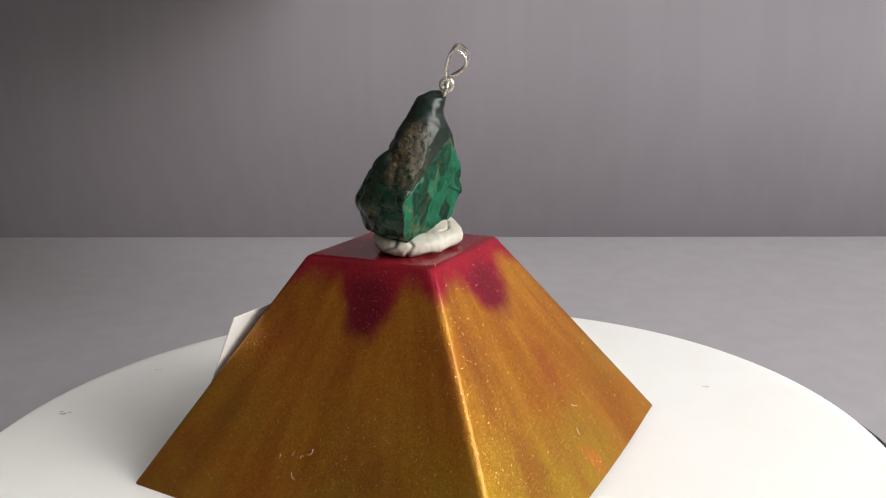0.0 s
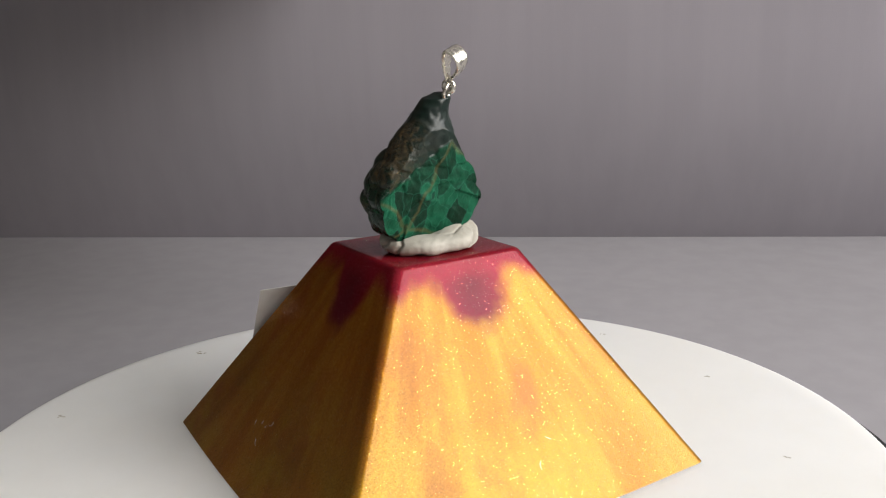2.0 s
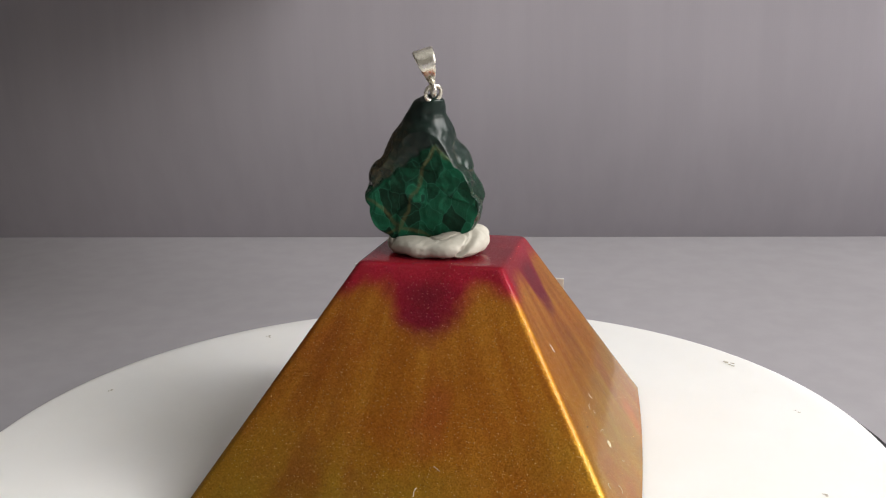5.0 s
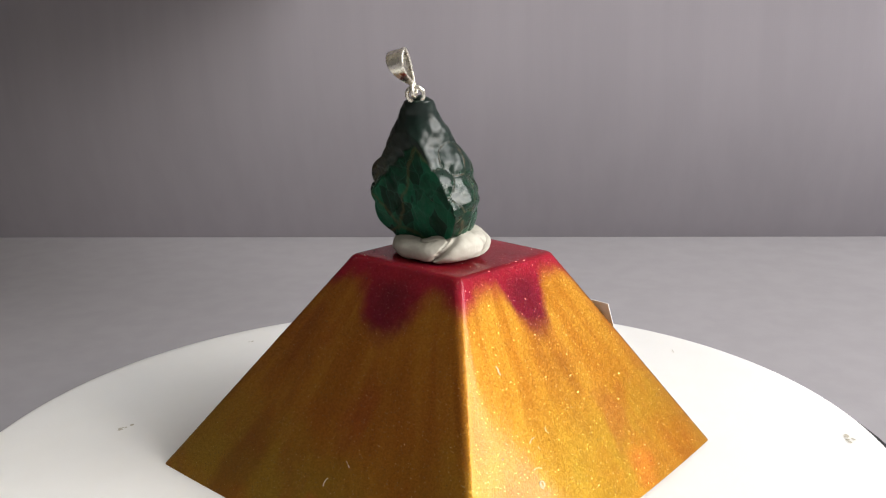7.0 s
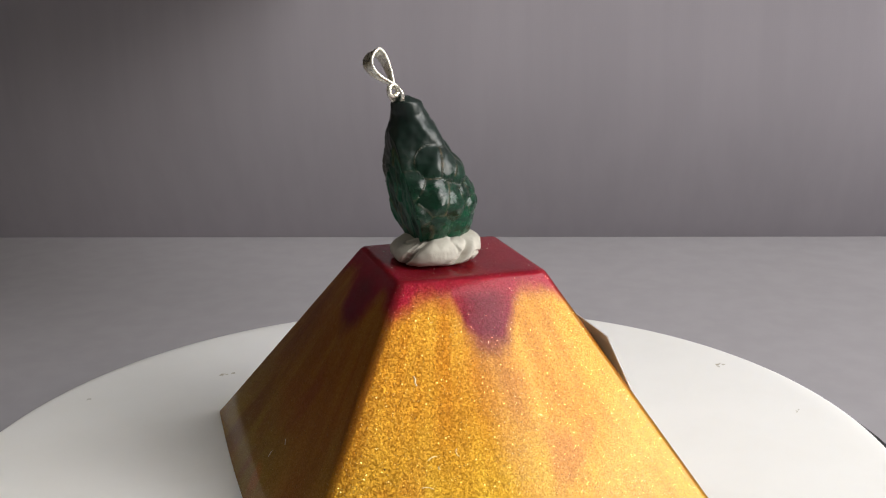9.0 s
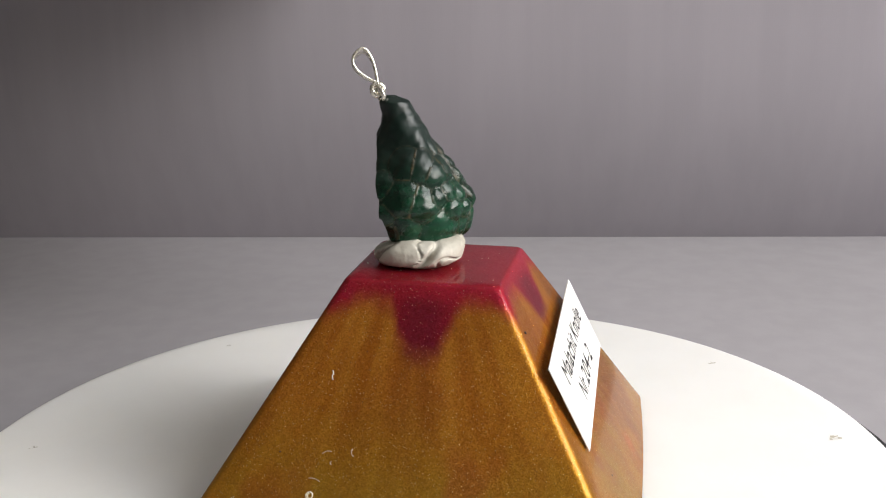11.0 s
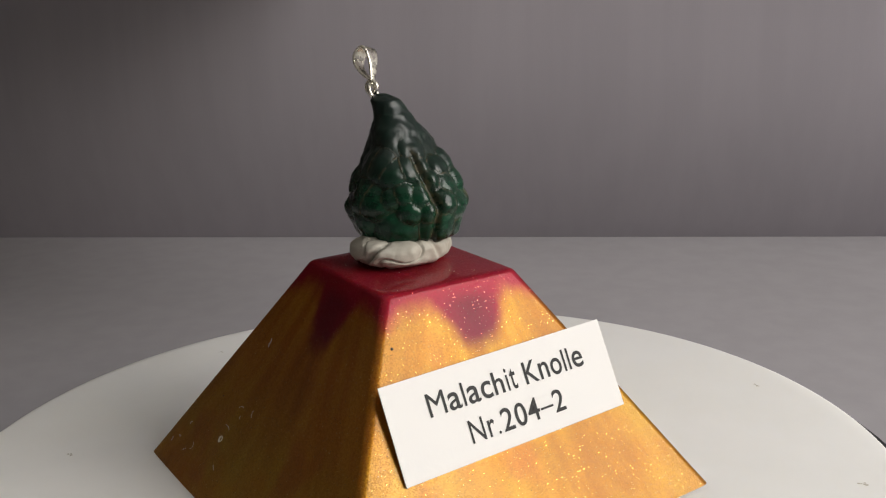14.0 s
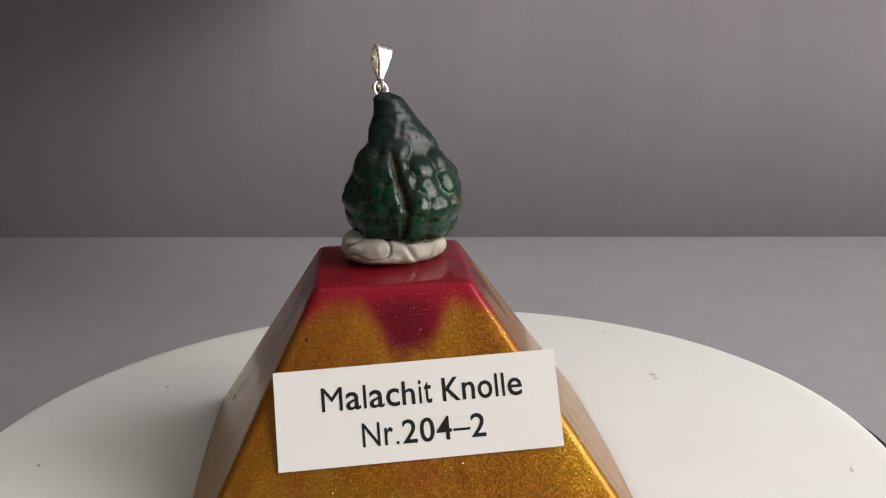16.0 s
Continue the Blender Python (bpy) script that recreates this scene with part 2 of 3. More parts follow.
def make_paper():
    """Thin white paper that lets some light through."""
    m = Nodes("white_label_paper")
    p = m.obj()
    fibre = m.noise(p, 900.0, 4.0)
    crease = m.span(m.noise(m.vec("MULTIPLY", p, (20, 160, 20)), 1.0, 3.0), 0.62, 0.70)
    c = m.mix(m.math("MULTIPLY", crease, 0.4), rgb(0.77, 0.76, 0.745), rgb(0.67, 0.655, 0.63))
    m.set(Base_Color=c, Roughness=0.55, Specular_IOR_Level=0.2, Normal=m.bump(m.math("ADD", fibre, crease), 0.12, 0.0002))
    glow = m.add("BsdfTranslucent", Color=rgb(0.72, 0.62, 0.48))
    both = m.add("MixShader")
    m.put(both.inputs[0], 0.16)
    m.put(both.inputs[1], m.bsdf.outputs[0])
    m.put(both.inputs[2], glow.outputs[0])
    m.put(m.tree.nodes["Material Output"].inputs[0], both.outputs[0])
    return m.mat


CLOTH_BACK = make_cloth("grey_backdrop_cloth", rgb(0.286, 0.266, 0.290), rgb(0.256, 0.238, 0.261))
CLOTH_TABLE = make_cloth("grey_table_cloth", rgb(0.362, 0.347, 0.362), rgb(0.325, 0.312, 0.324))
WALL = make_plain("room_paint", rgb(0.76, 0.74, 0.70), 0.9, 40.0)
CEIL = make_plain("ceiling_paint", rgb(0.88, 0.87, 0.85), 0.9, 40.0)
# dark tone for the unseen west wall, chosen to cut its bounced light
DIM = make_plain("low_bounce_paint", rgb(0.26, 0.25, 0.235), 0.9, 40.0)
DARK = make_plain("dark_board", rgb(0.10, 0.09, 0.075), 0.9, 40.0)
WOOD = make_plain("floor_wood", rgb(0.22, 0.14, 0.08), 0.6, 30.0)
BLACK = make_plain("black_plastic", rgb(0.012, 0.012, 0.013), 0.45, 300.0)
PLATTER = make_platter()
RESIN = make_resin()
STONE = make_malachite()
PUTTY = make_putty()
SILVER = make_silver()
PAPER = make_paper()
INK = make_plain("black_print", rgb(0.012, 0.012, 0.012), 0.5, 700.0, 0.0001)
LINT = make_plain("pale_lint", rgb(0.72, 0.66, 0.48), 0.8, 900.0, 0.0001)
SOIL = make_plain("brown_smudge", rgb(0.56, 0.52, 0.42), 0.8, 900.0, 0.0001, 0.7)


# ---- building helpers ----
def mesh_of(name, bm, material, smooth=True):
    me = bpy.data.meshes.new(name)
    bm.to_mesh(me)
    bm.free()
    me.materials.append(material)
    for f in me.polygons:
        f.use_smooth = smooth
    return me


def part(name, bm, material, parent=None, label="", smooth=True):
    ob = new(name, mesh_of(name, bm, material, smooth))
    ob.parent = parent
    if label:
        tagged(ob, label)
    return ob


def holder(name, x, y, z, turn=0.0):
    ob = new(name)
    ob.empty_display_size = 0.01
    ob.matrix_world = pose(x, y, z, 0, 0, turn)
    return ob


def box(bm, lo, hi):
    c = [(a + b) / 2 for a, b in zip(lo, hi)]
    s = [b - a for a, b in zip(lo, hi)]
    return bmesh.ops.create_cube(bm, size=1.0, matrix=Matrix.Translation(c) @ Matrix.Diagonal((*s, 1)))["verts"]


def structure(name, material, label, *boxes):
    bm = bmesh.new()
    for lo, hi in boxes:
        box(bm, lo, hi)
    ob = part(name, bm, material, None, "", False)
    return tagged(ob, label, kind="structure")


def lathe(bm, profile, steps=96):
    """Turns (radius, height) pairs round the z axis and closes the ends."""
    rings = []
    for r, z in profile:
        rings.append([bm.verts.new((r * math.cos(a), r * math.sin(a), z)) for a in (2 * math.pi * i / steps for i in range(steps))])
    for a, b in zip(rings, rings[1:]):
        for i in range(steps):
            j = (i + 1) % steps
            bm.faces.new((a[i], a[j], b[j], b[i]))
    bm.faces.new(rings[0][::-1])
    bm.faces.new(rings[-1])
    bmesh.ops.recalc_face_normals(bm, faces=bm.faces)


def tube(bm, points, radius, sides=10, closed=False):
    """A round wire along the points."""
    n = len(points)
    rings = []
    up = Vector((0.3, 0.2, 0.93))
    for i, q in enumerate(points):
        a = points[(i - 1) % n] if closed or i else points[0]
        b = points[(i + 1) % n] if closed or i < n - 1 else points[-1]
        t = (Vector(b) - Vector(a)).normalized()
        s = t.cross(up).normalized()
        if s.length < 0.1:
            s = t.cross(Vector((1, 0, 0))).normalized()
        w = t.cross(s).normalized()
        up = -w if closed else up
        up = s.cross(t).normalized()
        rings.append([bm.verts.new(Vector(q) + radius * (math.cos(k) * s + math.sin(k) * up))
                      for k in (2 * math.pi * j / sides for j in range(sides))])
    pairs = list(zip(rings, rings[1:])) + ([(rings[-1], rings[0])] if closed else [])
    for a, b in pairs:
        for i in range(sides):
            j = (i + 1) % sides
            bm.faces.new((a[i], a[j], b[j], b[i]))
    if not closed:
        bm.faces.new(rings[0][::-1])
        bm.faces.new(rings[-1])
    bmesh.ops.recalc_face_normals(bm, faces=bm.faces)


# ---- the setting ----
Z_TABLE = -0.028


def build_setting():
    structure("table_top", CLOTH_TABLE, "table covered in smooth pale grey cloth",
              ((-0.75, -0.85, Z_TABLE - 0.03), (0.70, 0.46, Z_TABLE)))
    # the backdrop cloth hangs slack and curls under at its foot
    bm = bmesh.new()
    nx, nz = 60, 60
    front = [[None] * (nx + 1) for _ in range(nz + 1)]
    for i in range(nz + 1):
        k = i / nz
        z = Z_TABLE - 0.004 + 0.8 * k ** 2.2
        sag = 0.024 * max(0.0, 1 - (z - Z_TABLE) / 0.095) ** 2.0
        for j in range(nx + 1):
            front[i][j] = bm.verts.new((-0.68 + 1.36 * j / nx, sag - 0.0004 * math.sin(j * 1.7) * k, z))
    for i in range(nz):
        for j in range(nx):
            bm.faces.new((front[i][j], front[i][j + 1], front[i + 1][j + 1], front[i + 1][j]))
    rim = bmesh.ops.extrude_face_region(bm, geom=bm.faces[:])
    bmesh.ops.translate(bm, vec=(0, 0.012, 0), verts=[g for g in rim["geom"] if isinstance(g, bmesh.types.BMVert)])
    bmesh.ops.recalc_face_normals(bm, faces=bm.faces)
    back = part("wall_back", bm, CLOTH_BACK)
    tagged(back, "grey mauve cloth backdrop hanging behind the table", kind="structure")
    back.matrix_world = pose(0.0150, 0.2848, 0.0, 0, 0, -7.04)
    # unseen panel, added to keep light off the backdrop's left side
    structure("shade_panel_left", DARK, "unseen dark panel added to dim the left of the set",
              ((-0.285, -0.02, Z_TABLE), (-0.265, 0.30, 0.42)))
    # unseen overhead board, its slanted edge shaped to shadow the backdrop's upper left
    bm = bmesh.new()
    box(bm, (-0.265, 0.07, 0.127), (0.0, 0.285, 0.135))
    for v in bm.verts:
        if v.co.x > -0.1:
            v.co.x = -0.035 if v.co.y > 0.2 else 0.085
    tagged(part("shade_board_left", bm, DARK, None, "", False), "unseen dark board added above the set to shadow the backdrop", kind="structure")
    structure("floor", WOOD, "dark wooden room floor", ((-1.7, -2.3, -0.81), (0.84, 1.1, -0.77)))
    structure("ceiling", CEIL, "plain white room ceiling", ((-1.7, -2.3, 1.6), (0.84, 1.1, 1.65)))
    # unseen; darker than the other walls to keep the pyramid's left faces dim
    structure("wall_west", DIM, "unseen room wall, darkened to cut light bounced from the left", ((-1.75, -2.3, -0.77), (-1.65, 1.1, 1.6)))
    structure("wall_north", WALL, "plain dim room wall", ((-1.65, 1.0, -0.77), (0.75, 1.1, 1.6)))
    structure("wall_south", WALL, "plain dim room wall", ((-1.65, -2.3, -0.77), (0.75, -2.2, 1.6)))
    x0, x1, y0, y1, z0, z1 = WIN_X, WIN_X + 0.10, WIN_Y0, WIN_Y1, WIN_Z0, WIN_Z1
    structure("wall_east", WALL, "room wall with a window opening",
              ((x0, -2.3, -0.77), (x1, 1.1, z0)), ((x0, -2.3, z1), (x1, 1.1, 1.6)),
              ((x0, -2.3, z0), (x1, y0, z1)), ((x0, y1, z0), (x1, 1.1, z1)))


# ---- the turntable ----
def build_turntable():
    t = holder("turntable", 0, 0, Z_TABLE)
    tagged(t, "round motor turntable with white platter on black base", "turntable")
    bm = bmesh.new()
    lathe(bm, [(0.099, 0.0), (0.1036, 0.002), (0.1048, 0.006), (0.1048, 0.0232), (0.1042, 0.0242), (0.060, 0.0245)])
    part("base", bm, BLACK, t, "low black plastic base")
    bm = bmesh.new()
    lathe(bm, [(0.060, 0.0247), (0.0975, 0.0249), (0.0990, 0.0254), (0.0999, 0.0264), (0.0998, 0.0275), (0.0994, 0.0279), (0.0988, 0.0280), (0.040, 0.0280)], 160)
    platter = part("platter", bm, PLATTER, t, "off-white plastic platter with faint smudges")
    rnd = random.Random(4)
    for x, y, s in ((-0.0850, 0.0280, 1.0), (-0.0022, -0.0711, 1.0), (-0.0190, 0.0915, 1.2), (-0.062, -0.064, 0.5),
                    (0.071, 0.030, 0.45), (0.046, 0.068, 0.5), (-0.07, 0.055, 0.4), (-0.088, -0.02, 0.6), (0.080, -0.035, 0.5), (0.03, -0.085, 0.4), (0.012, 0.088, 0.4)):
        bm = bmesh.new()
        for _ in range(5):
            ox, oy, r = rnd.gauss(0, 0.0010 * s), rnd.gauss(0, 0.0005 * s), rnd.uniform(0.0003, 0.0008) * s
            k = [bm.verts.new((x + ox + r * rnd.uniform(0.6, 1.3) * math.cos(a), y + oy + r * rnd.uniform(0.4, 1.0) * math.sin(a), 0.02806 + 0.00002 * _))
                 for a in (2 * math.pi * i / 9 for i in range(9))]
            bm.faces.new(k)
        part("smudge", bm, SOIL, platter, "small dried brown smudge")
    return t, platter


# ---- the pyramid ----
PYR_AT, PYR_TURN = (-0.0016, 0.0049, 0.0), -30.57


def build_pyramid():
    t = holder("resin_pyramid", *PYR_AT, PYR_TURN)
    tagged(t, "truncated resin pyramid, gold glitter with red running top", "pyramid")
    bm = bmesh.new()
    # four corners of the foot and of the top, slightly uneven as cast
    low = [bm.verts.new(q) for q in ((0.0428, -0.0431, 0.0000), (0.0412, 0.0433, 0.0000), (-0.0413, 0.0414, 0.0000), (-0.0427, -0.0417, 0.0000))]
    high = [bm.verts.new(q) for q in ((0.0131, -0.0129, 0.0450), (0.0131, 0.0163, 0.0448), (-0.0164, 0.0166, 0.0440), (-0.0172, -0.0127, 0.0443))]
    bm.faces.new(low[::-1])
    bm.faces.new(high)
    for i in range(4):
        j = (i + 1) % 4
        bm.faces.new((low[i], low[j], high[j], high[i]))
    bmesh.ops.recalc_face_normals(bm, faces=bm.faces)
    bmesh.ops.subdivide_edges(bm, edges=bm.edges[:], cuts=11, use_grid_fill=True)
    rims = [e for e in bm.edges if e.calc_face_angle(0) > radians(25) and max(v.co.z for v in e.verts) > 1e-5]
    # the sides swell a little towards the foot
    for v in bm.verts:
        x, y, z = v.co
        k = max(0.0, 1 - z / H_PYR)
        big, small = max(abs(x), abs(y)), min(abs(x), abs(y))
        grow = 0.0012 * (1 - (small / big) ** 2) * k ** 1.6 if big > 0.012 else 0.0
        if abs(x) >= abs(y):
            v.co.x += math.copysign(grow, x) * (1 if z > 1e-6 or big > 0.03 else 0)
        else:
            v.co.y += math.copysign(grow, y) * (1 if z > 1e-6 or big > 0.03 else 0)
    sides = [e for e in rims if abs(e.verts[0].co.z - e.verts[1].co.z) > 0.0015]
    bmesh.ops.bevel(bm, geom=sides, offset=0.0014, segments=6, profile=0.5, affect="EDGES")
    rims = [e for e in bm.edges if e.calc_face_angle(0) > radians(25) and min(v.co.z for v in e.verts) > 0.040]
    bmesh.ops.bevel(bm, geom=rims, offset=0.0008, segments=4, profile=0.5, affect="EDGES")
    bmesh.ops.recalc_face_normals(bm, faces=bm.faces)
    body = part("body", bm, RESIN, t)
    body.data.set_sharp_from_angle(angle=radians(28))
    to_local = pose(*PYR_AT, 0, 0, PYR_TURN).inverted()

    def facing(q):
        """The outward way and the up-slope way of the side that a point lies on."""
        flat = Vector((math.copysign(1, q.x), 0, 0)) if abs(q.x) > abs(q.y) else Vector((0, math.copysign(1, q.y), 0))
        out_way = (flat * 0.0441 + Vector((0, 0, 0.0275))).normalized()
        return out_way, (Vector((0, 0, 1)) - out_way * out_way.z).normalized()

    def on_side(q):
        """Moves a point along its side's normal to the side's surface."""
        out_way, _ = facing(q)
        hit, place, normal, _ = body.ray_cast(q + out_way * 0.02, -out_way)
        return (place, normal) if hit else (q, out_way)

    rnd = random.Random(11)

    def thread(q, length, turn, bend, radius=0.00004, curl=0.0):
        place, normal = on_side(q)
        _, up_way = facing(q)
        across = up_way.cross(normal).normalized()
        pts = []
        for i in range(13):
            k = i / 12 - 0.5
            a = turn + bend * k + curl * k
            if curl:
                pts.append(place + normal * 0.00006 + (across * math.cos(curl * k) + up_way * math.sin(curl * k)) * length * (0.7 + 0.5 * k))
            else:
                pts.append(place + normal * 0.00005 + (across * math.cos(a) + up_way * math.sin(a)) * length * k)
        b = bmesh.new()
        tube(b, pts, radius, 5)
        return b

    part("lint", thread(to_local @ Vector((0.0302, 0.0290, 0.0105)), 0.0008, 0, 0, 0.00010, 9.0), LINT, t, "small white curl of lint")
    for wx, wy, wz, n in ((0.0290, 0.0330, 0.0190, 4), (0.0250, -0.0050, 0.006, 2), (0.0350, 0.0300, 0.006, 3), (-0.028, -0.030, 0.012, 5), (0.045, 0.020, 0.004, 3)):
        for _ in range(n):
            q = to_local @ Vector((wx + rnd.gauss(0, 0.003), wy + rnd.gauss(0, 0.003), wz + rnd.gauss(0, 0.002)))
            part("fibre", thread(q, rnd.uniform(0.0008, 0.0022), rnd.uniform(0, 3), rnd.uniform(-1.5, 1.5)), LINT, t)
    for wx, wy, wz, r in ((-0.0105, 0.0313, 0.0360, 0.00028), (0.0300, 0.0160, 0.0120, 0.00016), (-0.0230, 0.0390, 0.0080, 0.00018)):
        place, normal = on_side(to_local @ Vector((wx, wy, wz)))
        b = bmesh.new()
        bmesh.ops.create_icosphere(b, subdivisions=2, radius=r, matrix=Matrix.Translation(place))
        for v in b.verts:
            v.co += noise.noise_vector(v.co * 5000) * r * 0.5
        part("speck", b, INK, t, "tiny dark pit")
    for _ in range(9):
        q = to_local @ Vector((rnd.uniform(-0.002, 0.009), rnd.uniform(-0.010, -0.002), 0.05))
        hit, place, normal, _i = body.ray_cast(q, Vector((0, 0, -1)))
        b = bmesh.new()
        bmesh.ops.create_icosphere(b, subdivisions=1, radius=rnd.uniform(0.00006, 0.00016), matrix=Matrix.Translation(place))
        part("speck", b, INK, t)
    for _ in range(16):
        q = Vector((rnd.uniform(-0.015, 0.012), rnd.uniform(-0.012, 0.015), 0.05))
        hit, place, normal, _i = body.ray_cast(q, Vector((0, 0, -1)))
        b = bmesh.new()
        bmesh.ops.create_icosphere(b, subdivisions=1, radius=rnd.uniform(0.00005, 0.00011), matrix=Matrix.Translation(place) @ Matrix.Diagonal((1.6, 1.0, 0.6, 1)))
        part("dust", b, LINT, t)
    b = bmesh.new()
    place, normal = on_side(to_local @ Vector((0.0230, 0.0203, 0.0290)))
    _, up_way = facing(place)
    tube(b, [place + up_way * (0.0009 * k) + up_way.cross(normal) * 0.00012 * math.sin(5 * k) - normal * 0.00002 for k in (-1, -0.6, -0.2, 0.2, 0.6, 1)], 0.00012, 6)
    part("chip", b, SOIL, t, "short dark scratch in the resin")
    return t


# ---- the label ----

def label_pose():
    x = Vector((-0.50936, -0.85984, 0.03496)).normalized()
    n = Vector((-0.77037, 0.47371, 0.42676)).normalized()
    y = n.cross(x)
    m = Matrix((x, y, n)).transposed().to_4x4()
    m.translation = Vector((-0.02830, 0.01929, 0.02507)) - n * 0.0008
    return m


# advance, ink left and right, ink bottom and top of each letter, in ems
LETTERS = {
    "M": (0.833, 0.073, 0.759, 0.0, 0.716), "a": (0.556, 0.036, 0.525, -0.012, 0.530), "l": (0.222, 0.063, 0.156, 0.0, 0.716),
    "c": (0.500, 0.039, 0.478, -0.012, 0.530), "h": (0.556, 0.066, 0.489, 0.0, 0.716), "i": (0.222, 0.066, 0.156, 0.0, 0.716),
    "t": (0.278, 0.018, 0.270, -0.008, 0.660), "K": (0.667, 0.073, 0.665, 0.0, 0.716), "n": (0.556, 0.066, 0.487, 0.0, 0.530),
    "o": (0.556, 0.034, 0.518, -0.012, 0.530), "e": (0.556, 0.037, 0.515, -0.012, 0.530), "N": (0.722, 0.077, 0.642, 0.0, 0.716),
    "r": (0.333, 0.065, 0.340, 0.0, 0.530), ".": (0.278, 0.091, 0.191, 0.0, 0.100), "2": (0.556, 0.030, 0.503, 0.0, 0.716),
    "0": (0.556, 0.042, 0.511, -0.012, 0.716), "4": (0.556, 0.013, 0.512, 0.0, 0.716), "\u2013": (0.556, 0.0, 0.556, 0.24, 0.313),
    " ": (0.278, 0, 0, 0, 0)}


def lettering(name, words, left, base, em, tall, parent):
    """One printed line: letter after letter in the built-in font, spaced like a plain grotesque."""
    verts, faces, pen = [], [], 0.0
    for ch in words:
        step, x0, x1, y0, y1 = LETTERS[ch]
        if ch != " ":
            cu = bpy.data.curves.new(name, "FONT")
            cu.body, cu.size, cu.offset = ch, 1.0, 0.0 if ch in "MN" else 0.010
            tmp = bpy.data.objects.new(name, cu)
            me = bpy.data.meshes.new_from_object(tmp)
            bpy.data.objects.remove(tmp)
            co = np.array([v.co[:] for v in me.vertices])
            lo, hi = co.min(0), co.max(0)
            first = len(verts)
            for vx, vy, _ in co:
                kx, ky = (vx - lo[0]) / (hi[0] - lo[0]), (vy - lo[1]) / (hi[1] - lo[1])
                verts.append((left + (pen + x0 + (x1 - x0) * kx) * em, base + (y0 + (y1 - y0) * ky) * tall, 0.00016))
            faces += [tuple(first + i for i in f.vertices) for f in me.polygons]
            bpy.data.meshes.remove(me)
        pen += step
    me = bpy.data.meshes.new(name)
    me.from_pydata(verts, [], faces)
    me.materials.append(INK)
    ob = new(name, me)
    ob.parent = parent
    return tagged(ob, "black printed lettering")


def build_label():
    t = holder("paper_label", 0, 0, 0)
    t.matrix_world = label_pose()
    tagged(t, "white printed paper label stuck to the pyramid", "label")
    bm = bmesh.new()
    box(bm, (-0.0252, -0.00864, -0.0001), (0.0252, 0.00864, 0.0001))
    bmesh.ops.subdivide_edges(bm, edges=[e for e in bm.edges if e.calc_length() > 0.01], cuts=12, use_grid_fill=True)
    part("paper", bm, PAPER, t, "", False)
    lettering("print_line", "Malachit Knolle", -0.01735, 0.00105, 0.00536, 0.0058, t)
    lettering("print_line", "Nr.204\u20132", -0.01065, -0.00565, 0.00548, 0.0058, t)
    bm = bmesh.new()
    bmesh.ops.create_uvsphere(bm, u_segments=20, v_segments=10, radius=1.0,
                              matrix=Matrix.Translation((0.001, -0.0055, -0.0013)) @ Matrix.Diagonal((0.0055, 0.0036, 0.0012, 1)))
    part("adhesive", bm, PUTTY, t, "small pad of white putty behind the paper")
    return t


# ---- the stone ----
STONE_AT = (0.0, 0.0025, 0.0455)


def ease(a, b, v):
    k = np.clip((v - a) / (b - a), 0, 1)
    return k * k * (3 - 2 * k)


